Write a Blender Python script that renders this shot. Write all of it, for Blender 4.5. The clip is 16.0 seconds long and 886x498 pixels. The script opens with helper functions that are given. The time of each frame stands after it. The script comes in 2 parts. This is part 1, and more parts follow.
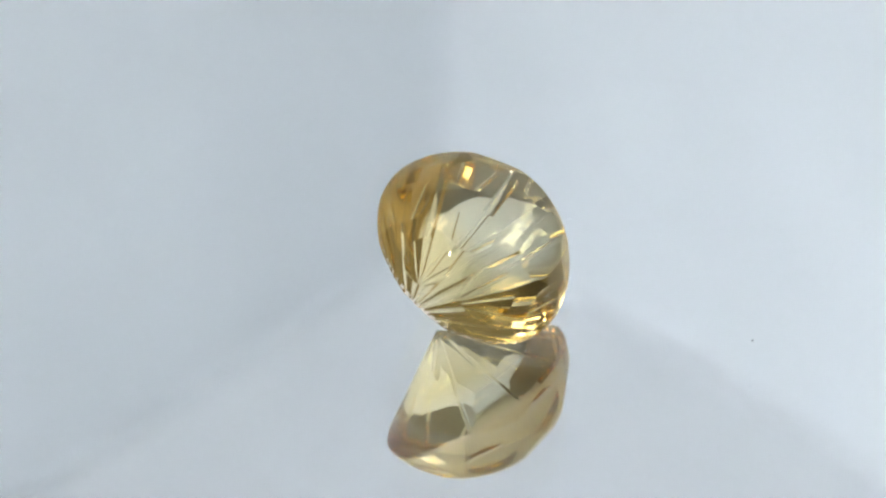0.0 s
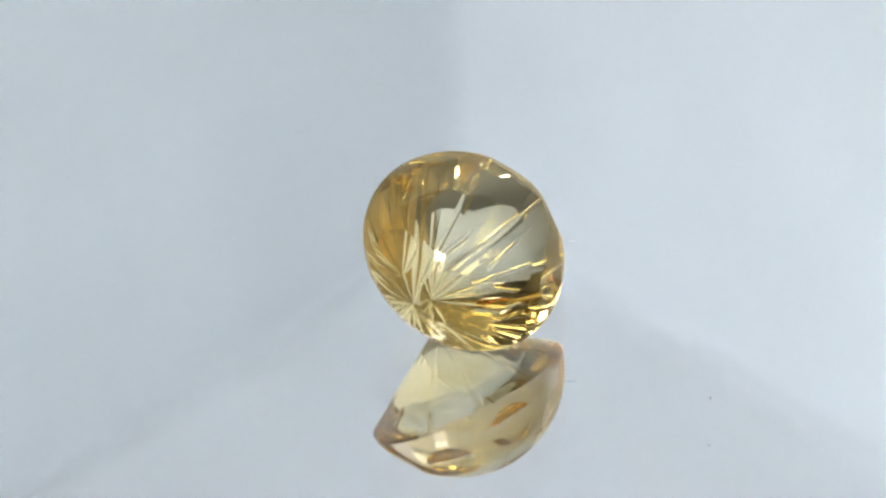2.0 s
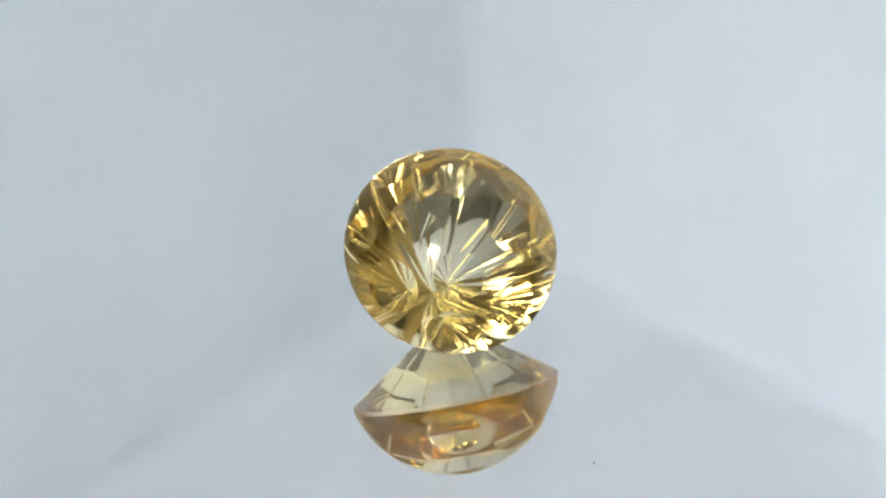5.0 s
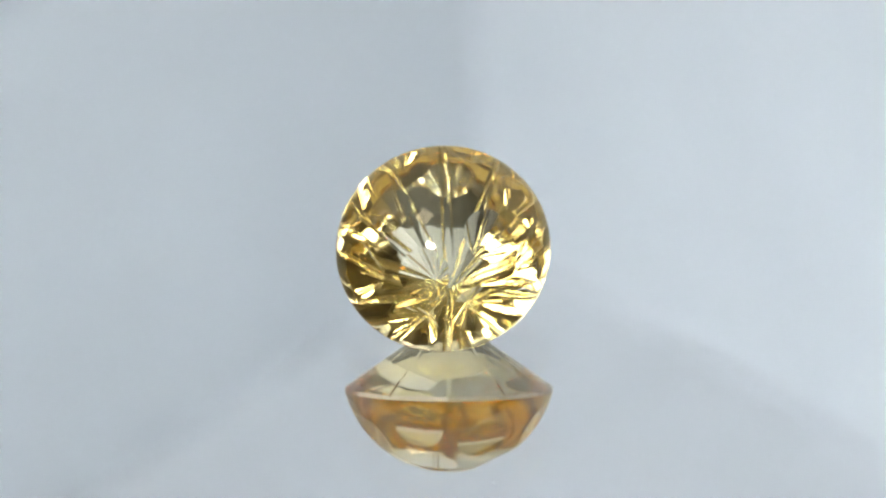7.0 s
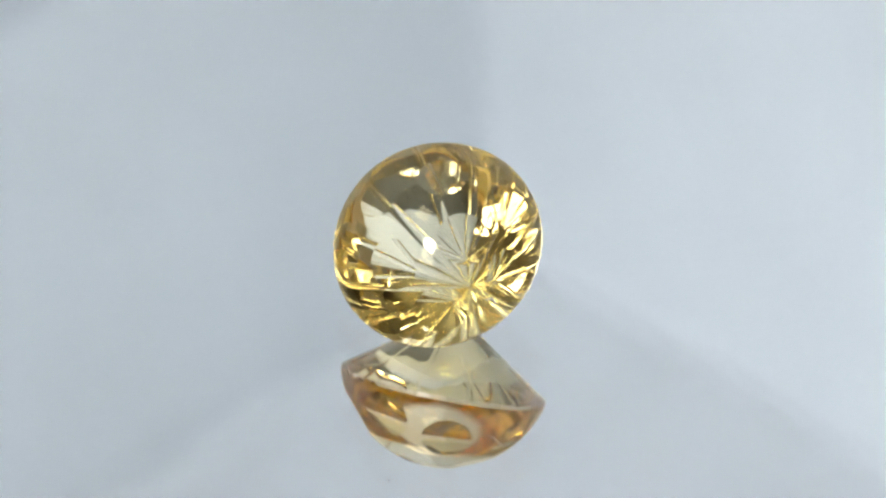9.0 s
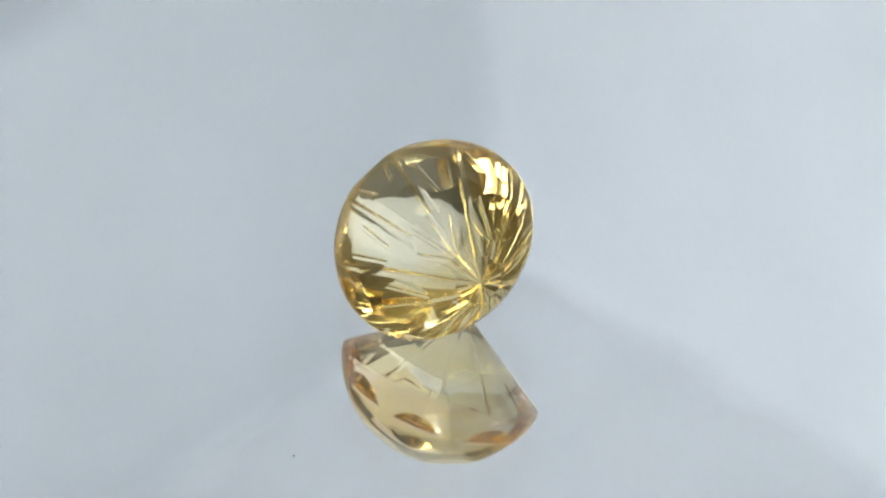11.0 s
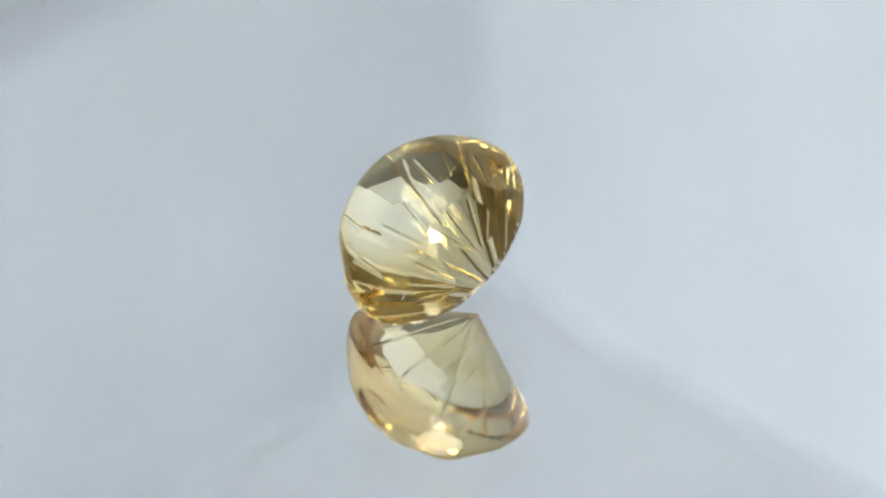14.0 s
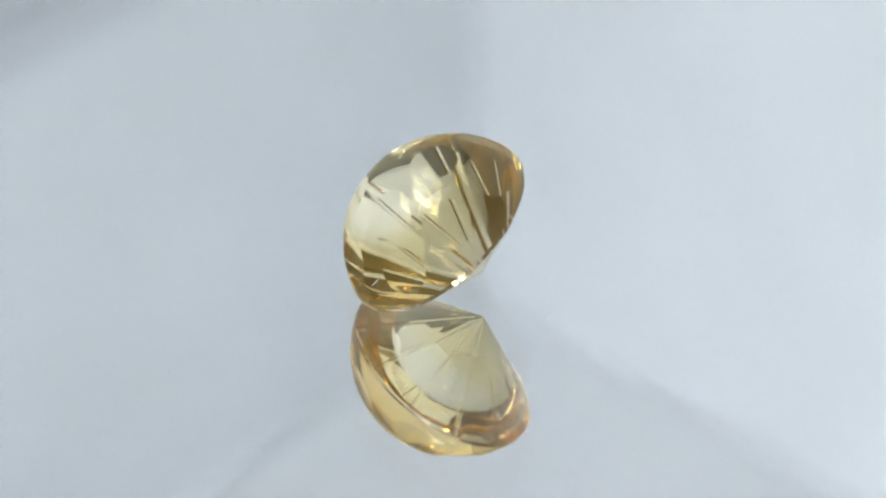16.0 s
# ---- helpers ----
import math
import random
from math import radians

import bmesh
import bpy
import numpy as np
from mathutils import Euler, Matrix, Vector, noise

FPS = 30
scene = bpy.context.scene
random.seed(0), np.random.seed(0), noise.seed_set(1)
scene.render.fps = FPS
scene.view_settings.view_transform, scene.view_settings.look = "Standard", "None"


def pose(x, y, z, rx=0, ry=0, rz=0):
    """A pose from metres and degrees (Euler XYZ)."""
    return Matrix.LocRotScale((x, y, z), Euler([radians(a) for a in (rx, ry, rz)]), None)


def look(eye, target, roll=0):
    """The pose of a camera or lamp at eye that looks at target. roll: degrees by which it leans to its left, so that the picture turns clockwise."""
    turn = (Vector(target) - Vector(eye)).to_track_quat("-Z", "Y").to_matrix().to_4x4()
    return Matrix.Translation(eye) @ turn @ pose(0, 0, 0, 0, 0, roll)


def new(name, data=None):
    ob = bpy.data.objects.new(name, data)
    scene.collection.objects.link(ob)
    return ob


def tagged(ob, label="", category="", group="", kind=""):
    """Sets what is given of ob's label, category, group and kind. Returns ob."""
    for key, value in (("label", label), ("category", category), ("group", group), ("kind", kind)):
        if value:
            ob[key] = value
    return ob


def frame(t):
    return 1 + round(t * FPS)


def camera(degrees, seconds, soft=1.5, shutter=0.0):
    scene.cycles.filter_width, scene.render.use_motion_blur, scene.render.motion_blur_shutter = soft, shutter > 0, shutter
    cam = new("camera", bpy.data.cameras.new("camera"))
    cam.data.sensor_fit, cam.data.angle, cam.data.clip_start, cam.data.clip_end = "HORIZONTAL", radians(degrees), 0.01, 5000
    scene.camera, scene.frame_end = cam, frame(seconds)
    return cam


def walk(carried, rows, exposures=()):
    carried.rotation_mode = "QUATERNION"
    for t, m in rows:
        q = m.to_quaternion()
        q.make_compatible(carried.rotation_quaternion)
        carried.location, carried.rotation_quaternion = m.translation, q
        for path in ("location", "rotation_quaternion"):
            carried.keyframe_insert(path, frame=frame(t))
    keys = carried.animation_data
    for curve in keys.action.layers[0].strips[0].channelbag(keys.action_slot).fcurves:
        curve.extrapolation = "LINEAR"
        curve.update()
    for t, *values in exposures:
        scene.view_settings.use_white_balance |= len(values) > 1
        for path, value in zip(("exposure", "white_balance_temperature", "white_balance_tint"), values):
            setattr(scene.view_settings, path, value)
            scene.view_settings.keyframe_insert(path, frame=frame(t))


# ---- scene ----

# The place: a small white room with one window. A mirror plate turns on a table in it,
# and a citrine lies on the plate, leaning on its pavilion.
TOP = 0.80                      # height of the mirror's upper face
MM = 0.001
RATE = 9.356                    # turn of the plate, degrees a second, clockwise from above
EYE = (-0.976 * MM, -147.385 * MM, TOP + 116.068 * MM)
AIM = (-0.976 * MM, 1.236 * MM, TOP + 1.605 * MM)

# ---- camera ----
cam = camera(15.28, 16.0, soft=2.3)
cam.data.dof.use_dof = True
cam.data.dof.focus_distance = 0.183
cam.data.dof.aperture_fstop = cam.data.lens / 2.4
walk(cam, [(0.0, look(EYE, AIM, -1.96)), (16.0, look(EYE, AIM, -1.96))],
     [(0.0, 0.57), (3.5, 0.56), (6.5, 0.50), (9.0, 0.50), (12.5, 0.48), (16.0, 0.56)])

# ---- world and exposure ----
world = bpy.data.worlds.new("world")
scene.world = world
world.use_nodes = True
wn = world.node_tree.nodes
sky = wn.new("ShaderNodeTexSky")
sky.sky_type = "NISHITA"
sky.sun_disc = False
sky.sun_elevation = radians(40)
sky.sun_rotation = radians(200)
world.node_tree.links.new(sky.outputs["Color"], wn["Background"].inputs["Color"])
wn["Background"].inputs["Strength"].default_value = 0.1
scene.cycles.max_bounces = 32
scene.cycles.transmission_bounces = 32
scene.cycles.glossy_bounces = 24
scene.cycles.diffuse_bounces = 4
SKY_GLOW = 152.0


# ---- materials ----
def material(name):
    m = bpy.data.materials.new(name)
    m.use_nodes = True
    n = m.node_tree.nodes
    n.clear()
    out = n.new("ShaderNodeOutputMaterial")
    return m, n, m.node_tree.links, out


def rough_paint(name, color, rough=0.7, scale=60.0, vary=0.06, bump=0.15, stain=3.0):
    """Matt paint or plaster: fine grain, slow stains and a little relief."""
    m, n, l, out = material(name)
    b = n.new("ShaderNodeBsdfPrincipled")
    tc = n.new("ShaderNodeTexCoord")
    big, fine = n.new("ShaderNodeTexNoise"), n.new("ShaderNodeTexNoise")
    big.inputs["Scale"].default_value, fine.inputs["Scale"].default_value = stain, scale
    fine.inputs["Detail"].default_value = 6
    ramp = n.new("ShaderNodeValToRGB")
    lo, hi = ramp.color_ramp.elements
    lo.position, hi.position = 0.3, 0.7
    lo.color = (*[c * (1 - vary) for c in color], 1)
    hi.color = (*[min(1, c * (1 + vary)) for c in color], 1)
    mix = n.new("ShaderNodeMath")
    mix.operation = "MULTIPLY_ADD"
    mix.inputs[1].default_value = 0.3
    half = n.new("ShaderNodeMath")
    half.operation = "MULTIPLY"
    half.inputs[1].default_value = 0.7
    bp = n.new("ShaderNodeBump")
    bp.inputs["Strength"].default_value = bump
    bp.inputs["Distance"].default_value = 0.002
    for tex in (big, fine):
        l.new(tc.outputs["Object"], tex.inputs["Vector"])
    l.new(big.outputs["Fac"], half.inputs[0])
    l.new(fine.outputs["Fac"], mix.inputs[0])
    l.new(half.outputs[0], mix.inputs[2])
    l.new(mix.outputs[0], ramp.inputs["Fac"])
    l.new(ramp.outputs["Color"], b.inputs["Base Color"])
    l.new(fine.outputs["Fac"], bp.inputs["Height"])
    l.new(bp.outputs["Normal"], b.inputs["Normal"])
    b.inputs["Roughness"].default_value = rough
    l.new(b.outputs["BSDF"], out.inputs["Surface"])
    return m


def clear(name, color, ior, rough=0.0):
    m, n, l, out = material(name)
    g = n.new("ShaderNodeBsdfGlass")
    g.inputs["Color"].default_value = (*color, 1)
    g.inputs["IOR"].default_value = ior
    g.inputs["Roughness"].default_value = rough
    l.new(g.outputs["BSDF"], out.inputs["Surface"])
    return m


def stone(name, path_tints, inside, ior):
    """Clear stone: light that crosses a face takes a tint that stands in for absorption along its path, given as pairs
    of radius in mm and tint from the axis outwards; light turned back inside takes another, deeper one."""
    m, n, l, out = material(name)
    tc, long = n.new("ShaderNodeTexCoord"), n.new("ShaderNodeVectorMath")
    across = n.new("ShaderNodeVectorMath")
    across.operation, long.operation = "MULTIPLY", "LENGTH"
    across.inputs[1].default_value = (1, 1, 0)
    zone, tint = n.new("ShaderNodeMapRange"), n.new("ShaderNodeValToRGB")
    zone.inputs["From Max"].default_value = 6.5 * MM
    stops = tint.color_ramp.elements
    for k, (radius, color) in enumerate(path_tints):
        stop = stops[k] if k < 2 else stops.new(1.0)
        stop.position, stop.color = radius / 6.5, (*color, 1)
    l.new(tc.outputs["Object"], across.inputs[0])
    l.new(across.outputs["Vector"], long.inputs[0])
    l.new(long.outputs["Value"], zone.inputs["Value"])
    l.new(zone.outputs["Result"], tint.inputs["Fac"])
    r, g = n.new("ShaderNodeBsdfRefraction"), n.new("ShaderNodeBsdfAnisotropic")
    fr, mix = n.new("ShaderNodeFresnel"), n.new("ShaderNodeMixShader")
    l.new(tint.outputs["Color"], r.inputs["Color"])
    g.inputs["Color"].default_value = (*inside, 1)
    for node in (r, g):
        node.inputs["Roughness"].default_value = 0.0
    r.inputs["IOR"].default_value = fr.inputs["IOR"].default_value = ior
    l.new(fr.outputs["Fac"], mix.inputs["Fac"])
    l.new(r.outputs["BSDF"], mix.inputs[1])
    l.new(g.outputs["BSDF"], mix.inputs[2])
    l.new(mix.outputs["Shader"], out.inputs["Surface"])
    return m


def metal(name, color, rough):
    m, n, l, out = material(name)
    b = n.new("ShaderNodeBsdfPrincipled")
    b.inputs["Base Color"].default_value = (*color, 1)
    b.inputs["Metallic"].default_value = 1
    b.inputs["Roughness"].default_value = rough
    l.new(b.outputs["BSDF"], out.inputs["Surface"])
    return m


def glow(name, color, strength):
    m, n, l, out = material(name)
    e = n.new("ShaderNodeEmission")
    e.inputs["Color"].default_value = (*color, 1)
    e.inputs["Strength"].default_value = strength
    l.new(e.outputs["Emission"], out.inputs["Surface"])
    return m


WALL = rough_paint("white_plaster", (0.80, 0.805, 0.81), 0.8)
# White plaster toned down: the left wall's weaker side light is in its colour.
SHADED_WHITE = rough_paint("shaded_white_plaster", (0.655, 0.67, 0.68), 0.8)
CEIL = rough_paint("ceiling_white", (0.95, 0.955, 0.96), 0.85, vary=0.04)
BROWN = rough_paint("taupe_plaster", (0.19, 0.17, 0.14), 0.8, vary=0.08)
DARK_OVERHEAD = rough_paint("dark_overhead", (0.15, 0.14, 0.115), 0.6, 40, 0.2, 0.2, 5)
STONE = rough_paint("floor_stone", (0.72, 0.71, 0.69), 0.5, 40, 0.08, 0.2, 6)
TABLE = rough_paint("table_white", (0.72, 0.73, 0.74), 0.45)
TRIM = rough_paint("grey_trim", (0.52, 0.53, 0.55), 0.6)
PVC = rough_paint("window_white", (0.75, 0.75, 0.74), 0.4)
OAK = rough_paint("door_wood", (0.34, 0.28, 0.21), 0.5, 30, 0.15, 0.2, 5)
BLACK = rough_paint("black_plastic", (0.02, 0.02, 0.022), 0.45)
GRIT = rough_paint("dark_grit", (0.22, 0.22, 0.225), 0.95)
DUST = rough_paint("grey_lint", (0.45, 0.46, 0.47), 0.9)
IOR = 1.65
CITRINE = stone("citrine", [(4.5, (0.985, 0.97, 0.87)), (6.0, (0.985, 0.965, 0.90))], (0.965, 0.945, 0.79), IOR)      # point tinted pale, as if paths were short
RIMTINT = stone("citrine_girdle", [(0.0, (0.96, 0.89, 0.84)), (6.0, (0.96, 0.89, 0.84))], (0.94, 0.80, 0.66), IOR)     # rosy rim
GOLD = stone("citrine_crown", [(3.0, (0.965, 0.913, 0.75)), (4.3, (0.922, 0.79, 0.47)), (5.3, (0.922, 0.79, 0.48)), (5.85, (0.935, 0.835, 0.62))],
             (0.925, 0.79, 0.52), IOR)                                                                                 # crown tint set by radius, imitating path length in the stone
FLOAT = clear("float_glass", (0.985, 0.995, 0.99), 1.52)
STEEL = metal("brushed_steel", (0.6, 0.6, 0.58), 0.35)
SILVER = metal("mirror_silver", (0.95, 0.955, 0.96), 0.0)
DAY = glow("daylight", (0.815, 0.885, 0.985), SKY_GLOW)
# The facade's emission stands in for daylight falling on its panels.
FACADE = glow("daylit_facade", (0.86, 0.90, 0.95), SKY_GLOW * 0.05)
LAMP = glow("lamp_diffuser", (0.95, 0.97, 1.0), 4.5)
HAZE = glow("bright_haze", (0.86, 0.90, 0.95), SKY_GLOW * 0.2)


# ---- mesh helpers ----
def mesh_of(name, bm, mats):
    me = bpy.data.meshes.new(name)
    bm.to_mesh(me)
    bm.free()
    for m in mats if isinstance(mats, (list, tuple)) else [mats]:
        me.materials.append(m)
    return me


def part(name, bm, mat, parent=None, label=""):
    ob = new(name, mesh_of(name, bm, mat))
    if parent:
        ob.parent = parent
    return tagged(ob, label)


def slab(lo, hi, bevel=0.0, bm=None):
    """A box between two corners, with bevelled edges."""
    bm = bm or bmesh.new()
    mid = [(a + b) / 2 for a, b in zip(lo, hi)]
    size = [b - a for a, b in zip(lo, hi)]
    made = bmesh.ops.create_cube(bm, size=1, matrix=Matrix.Translation(mid) @ Matrix.Diagonal((*size, 1)))
    if bevel:
        edges = {e for v in made["verts"] for e in v.link_edges}
        bmesh.ops.bevel(bm, geom=list(edges), offset=bevel, segments=2, affect="EDGES", profile=0.5)
    return bm


def lathe(profile, seg=96, bm=None):
    """A closed turned body from (radius, height) pairs, bottom to top."""
    bm = bm or bmesh.new()
    rings = []
    for r, z in profile:
        rings.append([bm.verts.new((r * math.cos(2 * math.pi * k / seg), r * math.sin(2 * math.pi * k / seg), z)) for k in range(seg)])
    for a, b in zip(rings, rings[1:]):
        for k in range(seg):
            bm.faces.new((a[k], a[(k + 1) % seg], b[(k + 1) % seg], b[k]))
    bm.faces.new(rings[0][::-1])
    bm.faces.new(rings[-1])
    return bm


# ---- the room, in its own axes: x along the right-hand wall, y along the left-hand one ----
CEIL_Z = 2.90
CORNER = Vector((0.0216, 2.692, 0))
DL = Vector((-math.sin(radians(45.5)), -math.cos(radians(45.5)), 0))   # along the left wall, away from the corner
DR = Vector((math.cos(radians(45.5)), -math.sin(radians(45.5)), 0))    # along the right wall
ROOM = Matrix(((DR.x, -DL.x, 0, CORNER.x), (DR.y, -DL.y, 0, CORNER.y), (0, 0, 1, 0), (0, 0, 0, 1)))
# room axes: x = distance from the left wall, -y = distance from the right wall
LX, LY = 3.5, 2.97
T = 0.15
GAP = 0.0015                     # shadow gap between walls and ceiling


def room_part(name, bm, mat, kind="structure", label="", category="wall", parent=None):
    ob = part(name, bm, mat, parent)
    if parent is None:
        ob.matrix_world = ROOM
        tagged(ob, label, category, "", kind)
    return ob


room_part("floor", slab((-T, -LY - T, -0.1), (LX + T, T, 0)), STONE, label="pale stone floor of the room", category="floor")
room_part("ceiling", slab((-T, -LY - T, CEIL_Z), (LX + T, T, CEIL_Z + 0.1)), CEIL, label="plain white painted ceiling of the room", category="ceiling")

gem_room = ROOM.inverted() @ Vector((0, 0, TOP))
# Dark panel added out of view, so that the gem mirrors darkness overhead.
bm = slab((0.004, -LY, CEIL_Z - 0.04), (LX, -0.004, CEIL_Z + 0.001))
front = ROOM.inverted()
cut = bmesh.ops.bisect_plane(bm, geom=bm.verts[:] + bm.edges[:] + bm.faces[:], plane_co=front @ Vector((0, 1.14, 0)),
                             plane_no=front.to_3x3() @ Vector((0, 1, 0)), clear_outer=True)
bmesh.ops.edgeloop_fill(bm, edges=[e for e in cut["geom_cut"] if isinstance(e, bmesh.types.BMEdge)])
room_part("overhead_dark_panel", bm, DARK_OVERHEAD, label="dark panel added over the table in place of unseen dark surroundings", category="ceiling")


def gapped_wall(name, lo, hi, back_lo, back_hi, paint, label, gap=GAP, far_gap=GAP):
    bm = slab((*lo, 0), (*hi, CEIL_Z - gap))
    for v in bm.verts:
        if v.co.z > 1 and v.co.y < -1:
            v.co.z = CEIL_Z - far_gap
    slab((*back_lo, 0), (*back_hi, CEIL_Z), 0, bm)
    room_part(name, bm, paint, label=label)


gapped_wall("wall_west", (-0.05, -LY), (0, 0), (-T, -LY), (-0.052, T), SHADED_WHITE, "matt white plastered wall, side-lit shade in its colour, with a shadow gap", -0.011, 0.07)
gapped_wall("wall_north", (0, 0), (LX, 0.05), (-0.05, 0.052), (LX, T), WALL, "matt white plastered wall with a shadow gap")
DY, DW, DH = gem_room.y, 0.82, 2.04
bm = slab((LX, -LY, 0), (LX + T, DY - DW / 2, CEIL_Z))
slab((LX, DY + DW / 2, 0), (LX + T, T, CEIL_Z), 0, bm)
slab((LX, DY - DW / 2, DH), (LX + T, DY + DW / 2, CEIL_Z), 0, bm)
room_part("wall_east", bm, BROWN, label="plain taupe wall with an added closed door")
# Unseen door, added to break up the dark wall in the gem's reflections.
door = new("added_door")
door.matrix_world = ROOM
tagged(door, "plain brown wooden closed door, added for contrast in the gem", "door", "", "structure")
part("door_leaf", slab((LX + 0.03, DY - DW / 2 + 0.03, 0.008), (LX + 0.07, DY + DW / 2 - 0.03, DH - 0.03), 0.003), OAK, door)
bm = slab((LX + 0.001, DY - DW / 2, 0), (LX + T, DY - DW / 2 + 0.028, DH), 0.002)
slab((LX + 0.001, DY + DW / 2 - 0.028, 0), (LX + T, DY + DW / 2, DH), 0.002, bm)
slab((LX + 0.001, DY - DW / 2 + 0.028, DH - 0.028), (LX + T, DY + DW / 2 - 0.028, DH), 0.002, bm)
part("door_frame", bm, OAK, door)
bm = slab((LX - 0.02, DY - 0.33, 1.04), (LX - 0.005, DY - 0.21, 1.06), 0.004)
slab((LX - 0.006, DY - 0.33, 1.04), (LX + 0.031, DY - 0.31, 1.06), 0.003, bm)
part("door_handle", bm, STEEL, door, "brushed steel lever handle")

# window wall, opposite the right-hand wall
WIN_AZ = radians(-162.3)
way = ROOM.to_3x3().inverted() @ Vector((math.sin(WIN_AZ), math.cos(WIN_AZ), 0))
reach = (-LY - gem_room.y) / way.y
WX = gem_room.x + way.x * reach
W0, W1, Z0, Z1 = WX - 0.23, WX + 0.23, TOP + 0.50, TOP + 1.62
bm = slab((-T, -LY - T, 0), (W0, -LY, CEIL_Z))
TX, TZ0, TZ1 = gem_room.x + 0.98, TOP + 1.47, TOP + 1.62
slab((W1, -LY - T, 0), (TX - 0.15, -LY, CEIL_Z), 0, bm)
slab((TX - 0.15, -LY - T, 0), (TX + 0.15, -LY, TZ0), 0, bm)
slab((TX - 0.15, -LY - T, TZ1), (TX + 0.15, -LY, CEIL_Z), 0, bm)
slab((TX + 0.15, -LY - T, 0), (LX + T, -LY, CEIL_Z), 0, bm)
slab((W0, -LY - T, 0), (W1, -LY, Z0), 0, bm)
slab((W0, -LY - T, Z1), (W1, -LY, CEIL_Z), 0, bm)
room_part("wall_south", bm, BROWN, label="plain taupe wall with a narrow window")

window = new("window_1")
window.matrix_world = ROOM
tagged(window, "narrow white-framed window, screened in its lower half", "window", "", "structure")
f = 0.045
yo, yi = -LY - 0.10, -LY - 0.05
bm = slab((W0, yo, Z0), (W0 + f, yi, Z1), 0.004)
slab((W1 - f, yo, Z0), (W1, yi, Z1), 0.004, bm)
slab((W0 + f, yo, Z0), (W1 - f, yi, Z0 + f), 0.004, bm)
slab((W0 + f, yo, Z1 - f), (W1 - f, yi, Z1), 0.004, bm)
ZM = TOP + 1.10
slab((W0 + f, yo, ZM), (W1 - f, yi, ZM + f), 0.004, bm)
part("window_frame", bm, PVC, window)
part("window_sill", slab((W0 - 0.03, -LY - 0.05, Z0 - 0.03), (W1 + 0.03, -LY + 0.05, Z0), 0.005), PVC, window)
room_part("backdrop", slab((W0 - 0.02, -LY - T - 0.04, ZM + 0.02), (W1 + 0.02, -LY - T - 0.03, Z1 + 0.02)), DAY,
          label="bright overcast sky outside the window", category="sky")
bm = slab((W0 - 0.02, -LY - T - 0.04, Z0 - 0.02), (W1 + 0.02, -LY - T - 0.03, ZM + 0.018))
room_part("backdrop_wall", bm, TRIM, label="grey house wall outside the window", category="backdrop")
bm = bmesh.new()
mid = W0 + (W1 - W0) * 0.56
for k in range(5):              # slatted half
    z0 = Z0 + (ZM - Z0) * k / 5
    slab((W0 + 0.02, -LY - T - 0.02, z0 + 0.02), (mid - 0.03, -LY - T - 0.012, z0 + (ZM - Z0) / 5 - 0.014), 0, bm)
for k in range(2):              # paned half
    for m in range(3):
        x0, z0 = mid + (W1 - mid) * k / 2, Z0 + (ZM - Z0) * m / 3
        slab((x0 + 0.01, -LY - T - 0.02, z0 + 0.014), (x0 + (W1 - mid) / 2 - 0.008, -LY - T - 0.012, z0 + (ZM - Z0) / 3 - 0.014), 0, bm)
room_part("backdrop_facade", bm, FACADE, label="pale panelled facade outside the window, its daylight given as glow", category="backdrop")

# a small transom window farther along the same wall
window = new("window_2")
window.matrix_world = ROOM
tagged(window, "small white-framed transom window with bright panes", "window", "", "structure")
bm = slab((TX - 0.15, yo, TZ0), (TX - 0.13, yi, TZ1), 0.003)
slab((TX + 0.13, yo, TZ0), (TX + 0.15, yi, TZ1), 0.003, bm)
slab((TX - 0.13, yo, TZ0), (TX + 0.13, yi, TZ0 + 0.02), 0.003, bm)
slab((TX - 0.13, yo, TZ1 - 0.02), (TX + 0.13, yi, TZ1), 0.003, bm)
part("window_frame", bm, PVC, window)
room_part("backdrop_transom", slab((TX - 0.16, -LY - T - 0.04, TZ0 - 0.01), (TX + 0.16, -LY - T - 0.03, TZ1 + 0.01)), HAZE,
          label="bright sky outside the transom window", category="sky")

# rail on the left-hand wall
RAIL_Z = 2.263
room_part("trim", slab((0.0, -LY, RAIL_Z - 0.027), (0.024, -0.01, RAIL_Z + 0.027), 0.006), TRIM,
          label="slim grey picture rail along the white wall", category="trim")

# ---- ceiling light on the added dark panel ----
light = tagged(new("ceiling_light"), "square white panel light glowing on the added dark panel", "lamp")
spot = ROOM.inverted() @ Vector((-0.68, -0.317, CEIL_Z - 0.04))
light.matrix_world = ROOM @ Matrix.Translation(spot)
h, b = 0.29, 0.025
bm = slab((-h, -h, -0.035), (-h + b, h, 0), 0.003)
slab((h - b, -h, -0.035), (h, h, 0), 0.003, bm)
slab((-h + b, -h, -0.035), (h - b, -h + b, 0), 0.003, bm)
slab((-h + b, h - b, -0.035), (h - b, h, 0), 0.003, bm)
slab((-0.012, -h + b, -0.035), (0.012, h - b, 0), 0.003, bm)
part("frame", bm, PVC, light)
part("diffuser", slab((-h + b, -h + b, -0.028), (-0.012, h - b, -0.004)), LAMP, light, "glowing frosted diffuser")
part("diffuser", slab((0.012, -h + b, -0.028), (h - b, h - b, -0.004)), LAMP, light, "glowing frosted diffuser")

# ---- table ----
table = tagged(new("table"), "plain white table under the mirror turntable", "table")
table.matrix_world = pose(0, 0, 0, 0, 0, 0)
TZ = 0.765
part("tabletop", slab((-0.45, -0.40, TZ - 0.03), (0.45, 0.40, TZ), 0.004), TABLE, table)
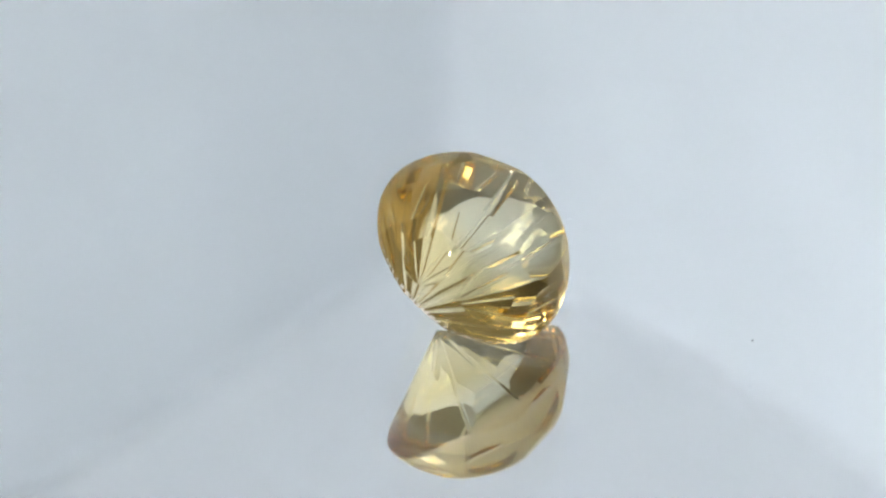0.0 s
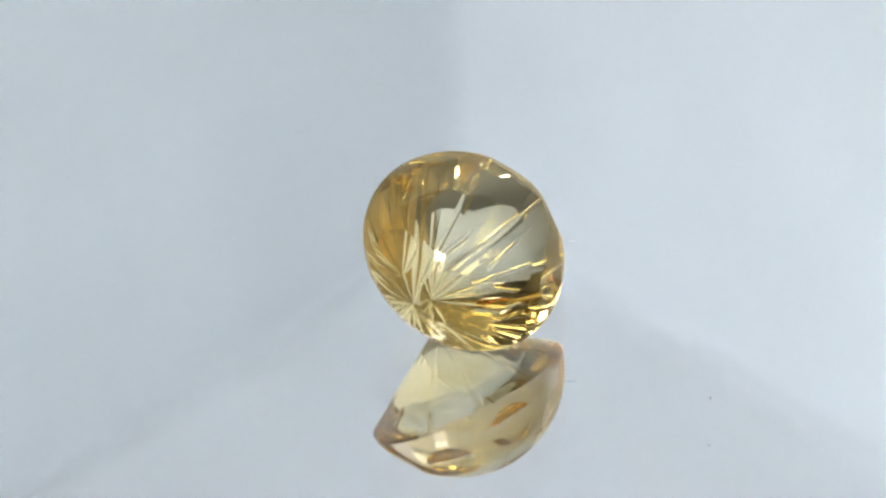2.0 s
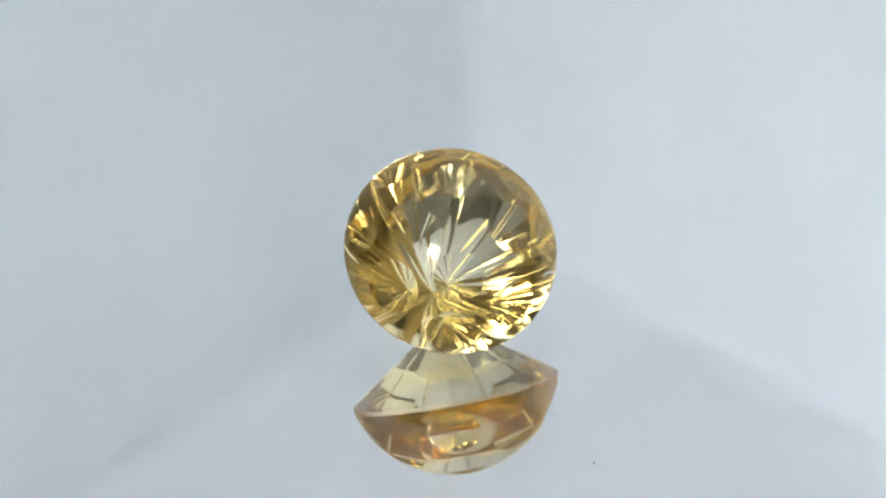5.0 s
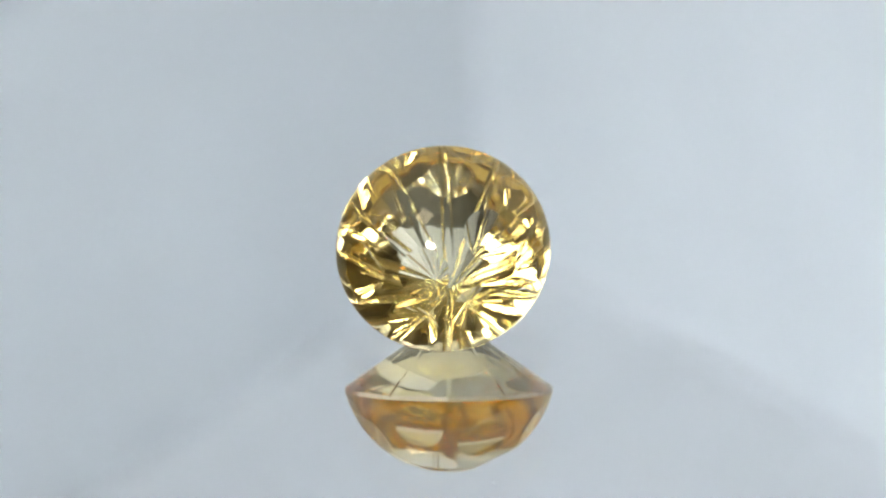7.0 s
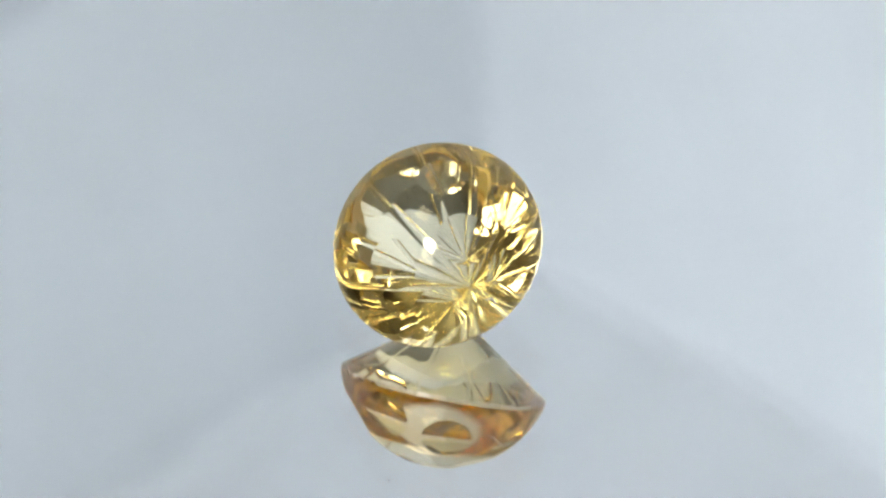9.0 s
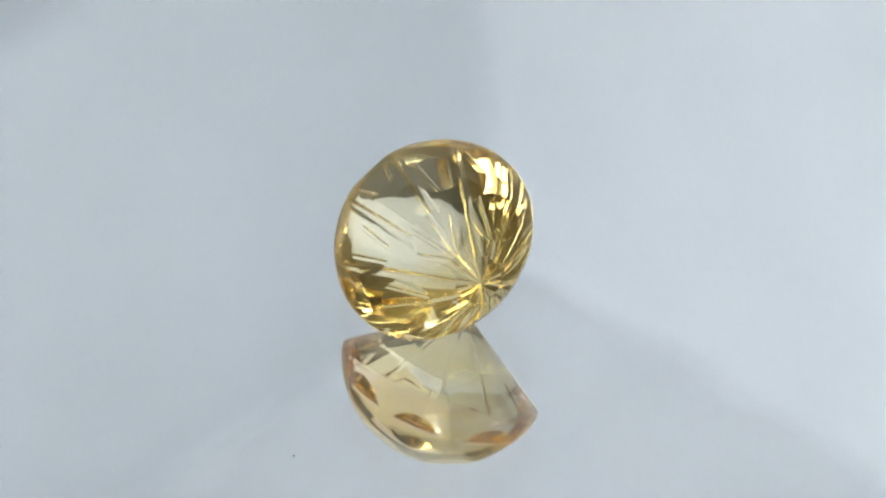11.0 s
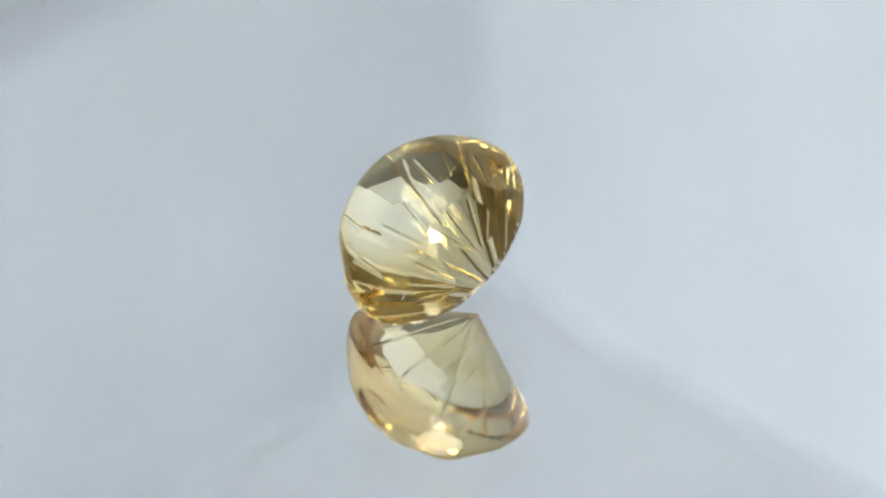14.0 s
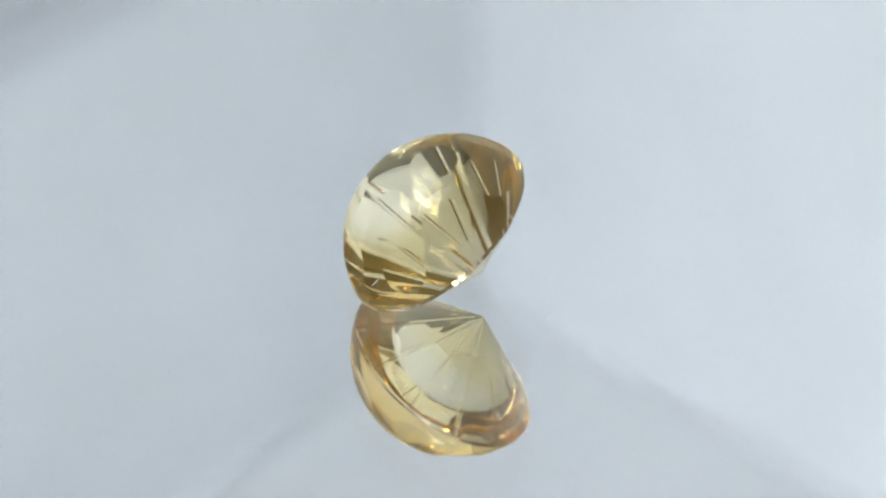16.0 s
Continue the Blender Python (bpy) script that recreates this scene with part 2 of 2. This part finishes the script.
for sx in (-1, 1):
    for sy in (-1, 1):
        part("leg", slab((sx * 0.41 - 0.02, sy * 0.36 - 0.02, 0), (sx * 0.41 + 0.02, sy * 0.36 + 0.02, TZ - 0.03), 0.003), TABLE, table)

# ---- turntable: a motor base that stands still and a mirror plate that turns on it ----
base = tagged(new("turntable_base"), "black plastic motor base of the turntable", "turntable")
base.location = (0, 0, TZ)
part("housing", lathe([(0.052, 0), (0.055, 0.003), (0.055, 0.022), (0.052, 0.025)]), BLACK, base)
part("spindle", lathe([(0.012, 0.025), (0.012, 0.0305)], 32), SILVER, base)
THICK = 3.28 * MM
plate = tagged(new("mirror_plate"), "round mirror plate of thick glass on a turntable", "mirror")
PR = 0.095
bm = lathe([(PR - 0.0004, -THICK), (PR, -THICK + 0.0004), (PR, -0.0004), (PR - 0.0004, 0)], 160)
bm.normal_update()
for fc in bm.faces:
    fc.material_index = 1 if fc.normal.z < -0.99 else 0
part("glass", bm, [FLOAT, SILVER], plate)
part("backing", lathe([(PR - 0.001, -THICK - 0.0010), (PR - 0.001, -THICK - 0.0001)], 160), BLACK, plate, "black backing of the mirror")

# ---- gemstone ----
R, P, GT, DM = 6.0, 4.20, 0.23, 4.59
LEAN = math.degrees(math.atan2(P, R))
RS = (R * R + DM * DM) / (2 * DM)
GROOVES = [radians(a) for a in (3, 33, 63, 92, 121, 150, 179, 209, 240, 273, 304, 334)]   # where the pavilion's arrises run
GW, GD = 0.15, 0.078            # half width and depth of the groove cut along each arris
ROOF = radians(3)               # how far each facet of a pair turns away from the other
ACROSS = 6                      # steps over half a groove


def sectors():
    """Each pair of flat facets between two grooves: its first groove and its width."""
    n = len(GROOVES)
    return [(GROOVES[i], (GROOVES[(i + 1) % n] - GROOVES[i]) % (2 * math.pi)) for i in range(n)]


def pavilion_ring(s):
    """Points of the pavilion at radius s: flat facets in pairs, with a narrow round groove between the pairs."""
    pts = []
    for start, wide in sectors():
        w = min(GW, 0.7 * s * wide / 2)
        local = [w / s * k / ACROSS for k in range(ACROSS + 1)]
        local += [w / s + (wide - 2 * w / s) * k / 4 for k in range(1, 4)]
        local += [wide - w / s * k / ACROSS for k in range(ACROSS, 0, -1)]
        for a in local:
            z = 0.997 * P * s / R * math.cos(min(a, wide - a) - wide / 4 + ROOF)
            arc = s * min(a, wide - a)
            if arc < w:
                z += GD * w / GW * (1 - (arc / w) ** 2)
            pts.append((s * math.cos(start + a) * MM, s * math.sin(start + a) * MM, z * MM))
    return pts


PER = 2 * ACROSS + 4            # points of a ring for each pair of facets
RIM = [math.atan2(y, x) for x, y, z in pavilion_ring(R)]


def gem_pavilion():
    bm = bmesh.new()
    tip = bm.verts.new((0, 0, 0))
    rings = [[bm.verts.new(p) for p in pavilion_ring(s)] for s in (0.12, 0.3, 0.6, 0.9, 1.4, 2.6, 3.8, 5.0, R)]
    n = len(rings[0])
    for k in range(n):
        bm.faces.new((tip, rings[0][(k + 1) % n], rings[0][k]))
    for a, b in zip(rings, rings[1:]):
        for k in range(n):
            fc = bm.faces.new((a[k], a[(k + 1) % n], b[(k + 1) % n], b[k]))
            fc.smooth = not ACROSS <= k % PER < ACROSS + 4      # grooves are round, facets flat
    return bm


def gem_girdle():
    bm = bmesh.new()
    low = [bm.verts.new(p) for p in pavilion_ring(R)]
    top = [bm.verts.new((R * math.cos(a) * MM, R * math.sin(a) * MM, (P + GT) * MM)) for a in RIM]
    n = len(low)
    for k in range(n):
        bm.faces.new((low[k], low[(k + 1) % n], top[(k + 1) % n], top[k]))
    return bm


def gem_crown():
    """A domed crown with two rings of round flats ground into it."""
    bm = bmesh.new()
    cz = P + GT + DM - RS
    edge = math.asin(R / RS)
    if DM > RS:
        edge = math.pi - edge
    angs = RIM
    n = len(angs)
    rings = []
    for i in range(40):
        a = edge * (1 - i / 40)
        rings.append([bm.verts.new((RS * math.sin(a) * math.cos(q) * MM, RS * math.sin(a) * math.sin(q) * MM, (cz + RS * math.cos(a)) * MM)) for q in angs])
    tip = bm.verts.new((0, 0, (cz + RS) * MM))
    for a, b in zip(rings, rings[1:]):
        for k in range(n):
            bm.faces.new((a[k], a[(k + 1) % n], b[(k + 1) % n], b[k]))
    for k in range(n):
        bm.faces.new((rings[-1][k], rings[-1][(k + 1) % n], tip))
    for fc in bm.faces:
        fc.smooth = True
    flats = [(57, -14, 12.5), (51, 28, 13.5), (57, 73, 12.5), (57, 118, 12.5), (57, 161, 12.5), (50, 206, 14.5), (59, 254, 13.5), (51, 296, 13.5)]
    flats += [(26.6, -10, 13.4), (27, 80, 12.5), (28, 161, 12), (27.3, -106, 13.2)]
    for polar, az, half in flats:
        a, q = radians(polar), radians(az)
        no = Vector((math.sin(a) * math.cos(q), math.sin(a) * math.sin(q), math.cos(a)))
        co = Vector((0, 0, cz * MM)) + no * RS * math.cos(radians(half)) * MM
        cut = bmesh.ops.bisect_plane(bm, geom=bm.verts[:] + bm.edges[:] + bm.faces[:], dist=1e-8, plane_co=co, plane_no=no, clear_outer=True)
        loop = [e for e in cut["geom_cut"] if isinstance(e, bmesh.types.BMEdge)]
        made = bmesh.ops.edgeloop_fill(bm, edges=loop)
        for fc in made["faces"]:
            fc.normal_update()
            if fc.normal.dot(no) < 0:
                fc.normal_flip()
            flat = bmesh.new()
            flat.faces.new([flat.verts.new(v.co) for v in fc.verts])
            facets.append(flat)
        bmesh.ops.delete(bm, geom=made["faces"], context="FACES_ONLY")
    return bm


gem = tagged(new("gemstone"), "round yellow citrine, domed and faceted, lying tilted on a mirror", "gemstone")
facets = []
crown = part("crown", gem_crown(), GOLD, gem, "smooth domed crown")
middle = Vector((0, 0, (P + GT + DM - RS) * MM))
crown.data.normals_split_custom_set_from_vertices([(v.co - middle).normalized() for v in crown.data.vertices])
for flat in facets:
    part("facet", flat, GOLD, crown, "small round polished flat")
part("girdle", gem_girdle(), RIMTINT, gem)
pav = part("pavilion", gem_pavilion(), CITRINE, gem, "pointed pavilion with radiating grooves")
pav.data.set_sharp_from_angle(angle=radians(16))

# ---- lint and specks on the mirror ----
def lint(name, pts, width, label):
    cu = bpy.data.curves.new(name, "CURVE")
    cu.dimensions = "3D"
    cu.bevel_depth, cu.bevel_resolution = width / 2 * MM, 2
    sp = cu.splines.new("POLY")
    sp.points.add(len(pts) - 1)
    for q, co in zip(sp.points, pts):
        q.co = (co[0] * MM, co[1] * MM, co[2] * MM, 1)
    tmp = bpy.data.objects.new(name, cu)
    scene.collection.objects.link(tmp)
    me = bpy.data.meshes.new_from_object(tmp.evaluated_get(bpy.context.evaluated_depsgraph_get()))
    bpy.data.objects.remove(tmp)
    me.materials.append(DUST)
    return tagged(new(name, me), label, "dust")


speck = bpy.data.meshes.new("dust_speck")
bm = bmesh.new()
bmesh.ops.create_icosphere(bm, subdivisions=2, radius=0.065 * MM)
for v in bm.verts:
    v.co *= 1 + 0.3 * noise.noise(v.co * 9000)
    v.co.z = v.co.z * 0.7 + 0.06 * MM
bm.to_mesh(speck)
bm.free()
speck.materials.append(GRIT)
speck = tagged(new("dust_speck", speck), "tiny dark dust speck on the mirror glass", "dust")

plate_lint = lint("dust_fibre", ((-3.28, 4.62, 0.05), (-3.52, 4.85, 0.06), (-3.05, 5.08, 0.05), (-2.58, 5.3, 0.05), (-2.2, 5.47, 0.04)), 0.022,
                  "short faint grey lint fibre on the mirror glass")
gem_lint = lint("dust_fibre", ((4.25, -3.01, 6.09), (4.56, -2.91, 6.28), (4.78, -2.99, 6.39), (4.94, -3.2, 6.44)), 0.05,
                "tiny curled lint fibre clinging to the gemstone")


def motions():
    """The plate turns steadily, a little out of true; what lies on it goes round with it."""
    tilt = Matrix.Rotation(radians(0.46), 4, Vector((-math.sin(radians(292)), math.cos(radians(292)), 0)))
    ax = Vector((math.cos(radians(-28.21)) * math.sin(radians(LEAN)), math.sin(radians(-28.21)) * math.sin(radians(LEAN)), math.cos(radians(LEAN))))
    e1 = Vector((0, 0, 1)).cross(ax).normalized()
    e2 = ax.cross(e1)
    a = radians(6.85)
    spot = (-1.522 * math.cos(a) * MM, -1.522 * math.sin(a) * MM, 0.03 * MM)
    gem_0 = Matrix.Translation(spot) @ Matrix((e1, e2, ax)).transposed().to_4x4()
    s = radians(-20.22)
    speck_0 = Matrix.Translation((17.02 * math.cos(s) * MM, 17.02 * math.sin(s) * MM, 0))
    times = [float(k) for k in range(17)]
    turn = {t: Matrix.Translation((0, 0, TOP)) @ Matrix.Rotation(radians(-RATE * t), 4, "Z") @ tilt for t in times}
    walk(plate, [(t, turn[t]) for t in times])
    walk(gem, [(t, turn[t] @ gem_0) for t in times])
    walk(plate_lint, [(t, turn[t]) for t in times])
    walk(gem_lint, [(t, turn[t] @ gem_0) for t in times])
    walk(speck, [(t, turn[t] @ speck_0) for t in times])


motions()
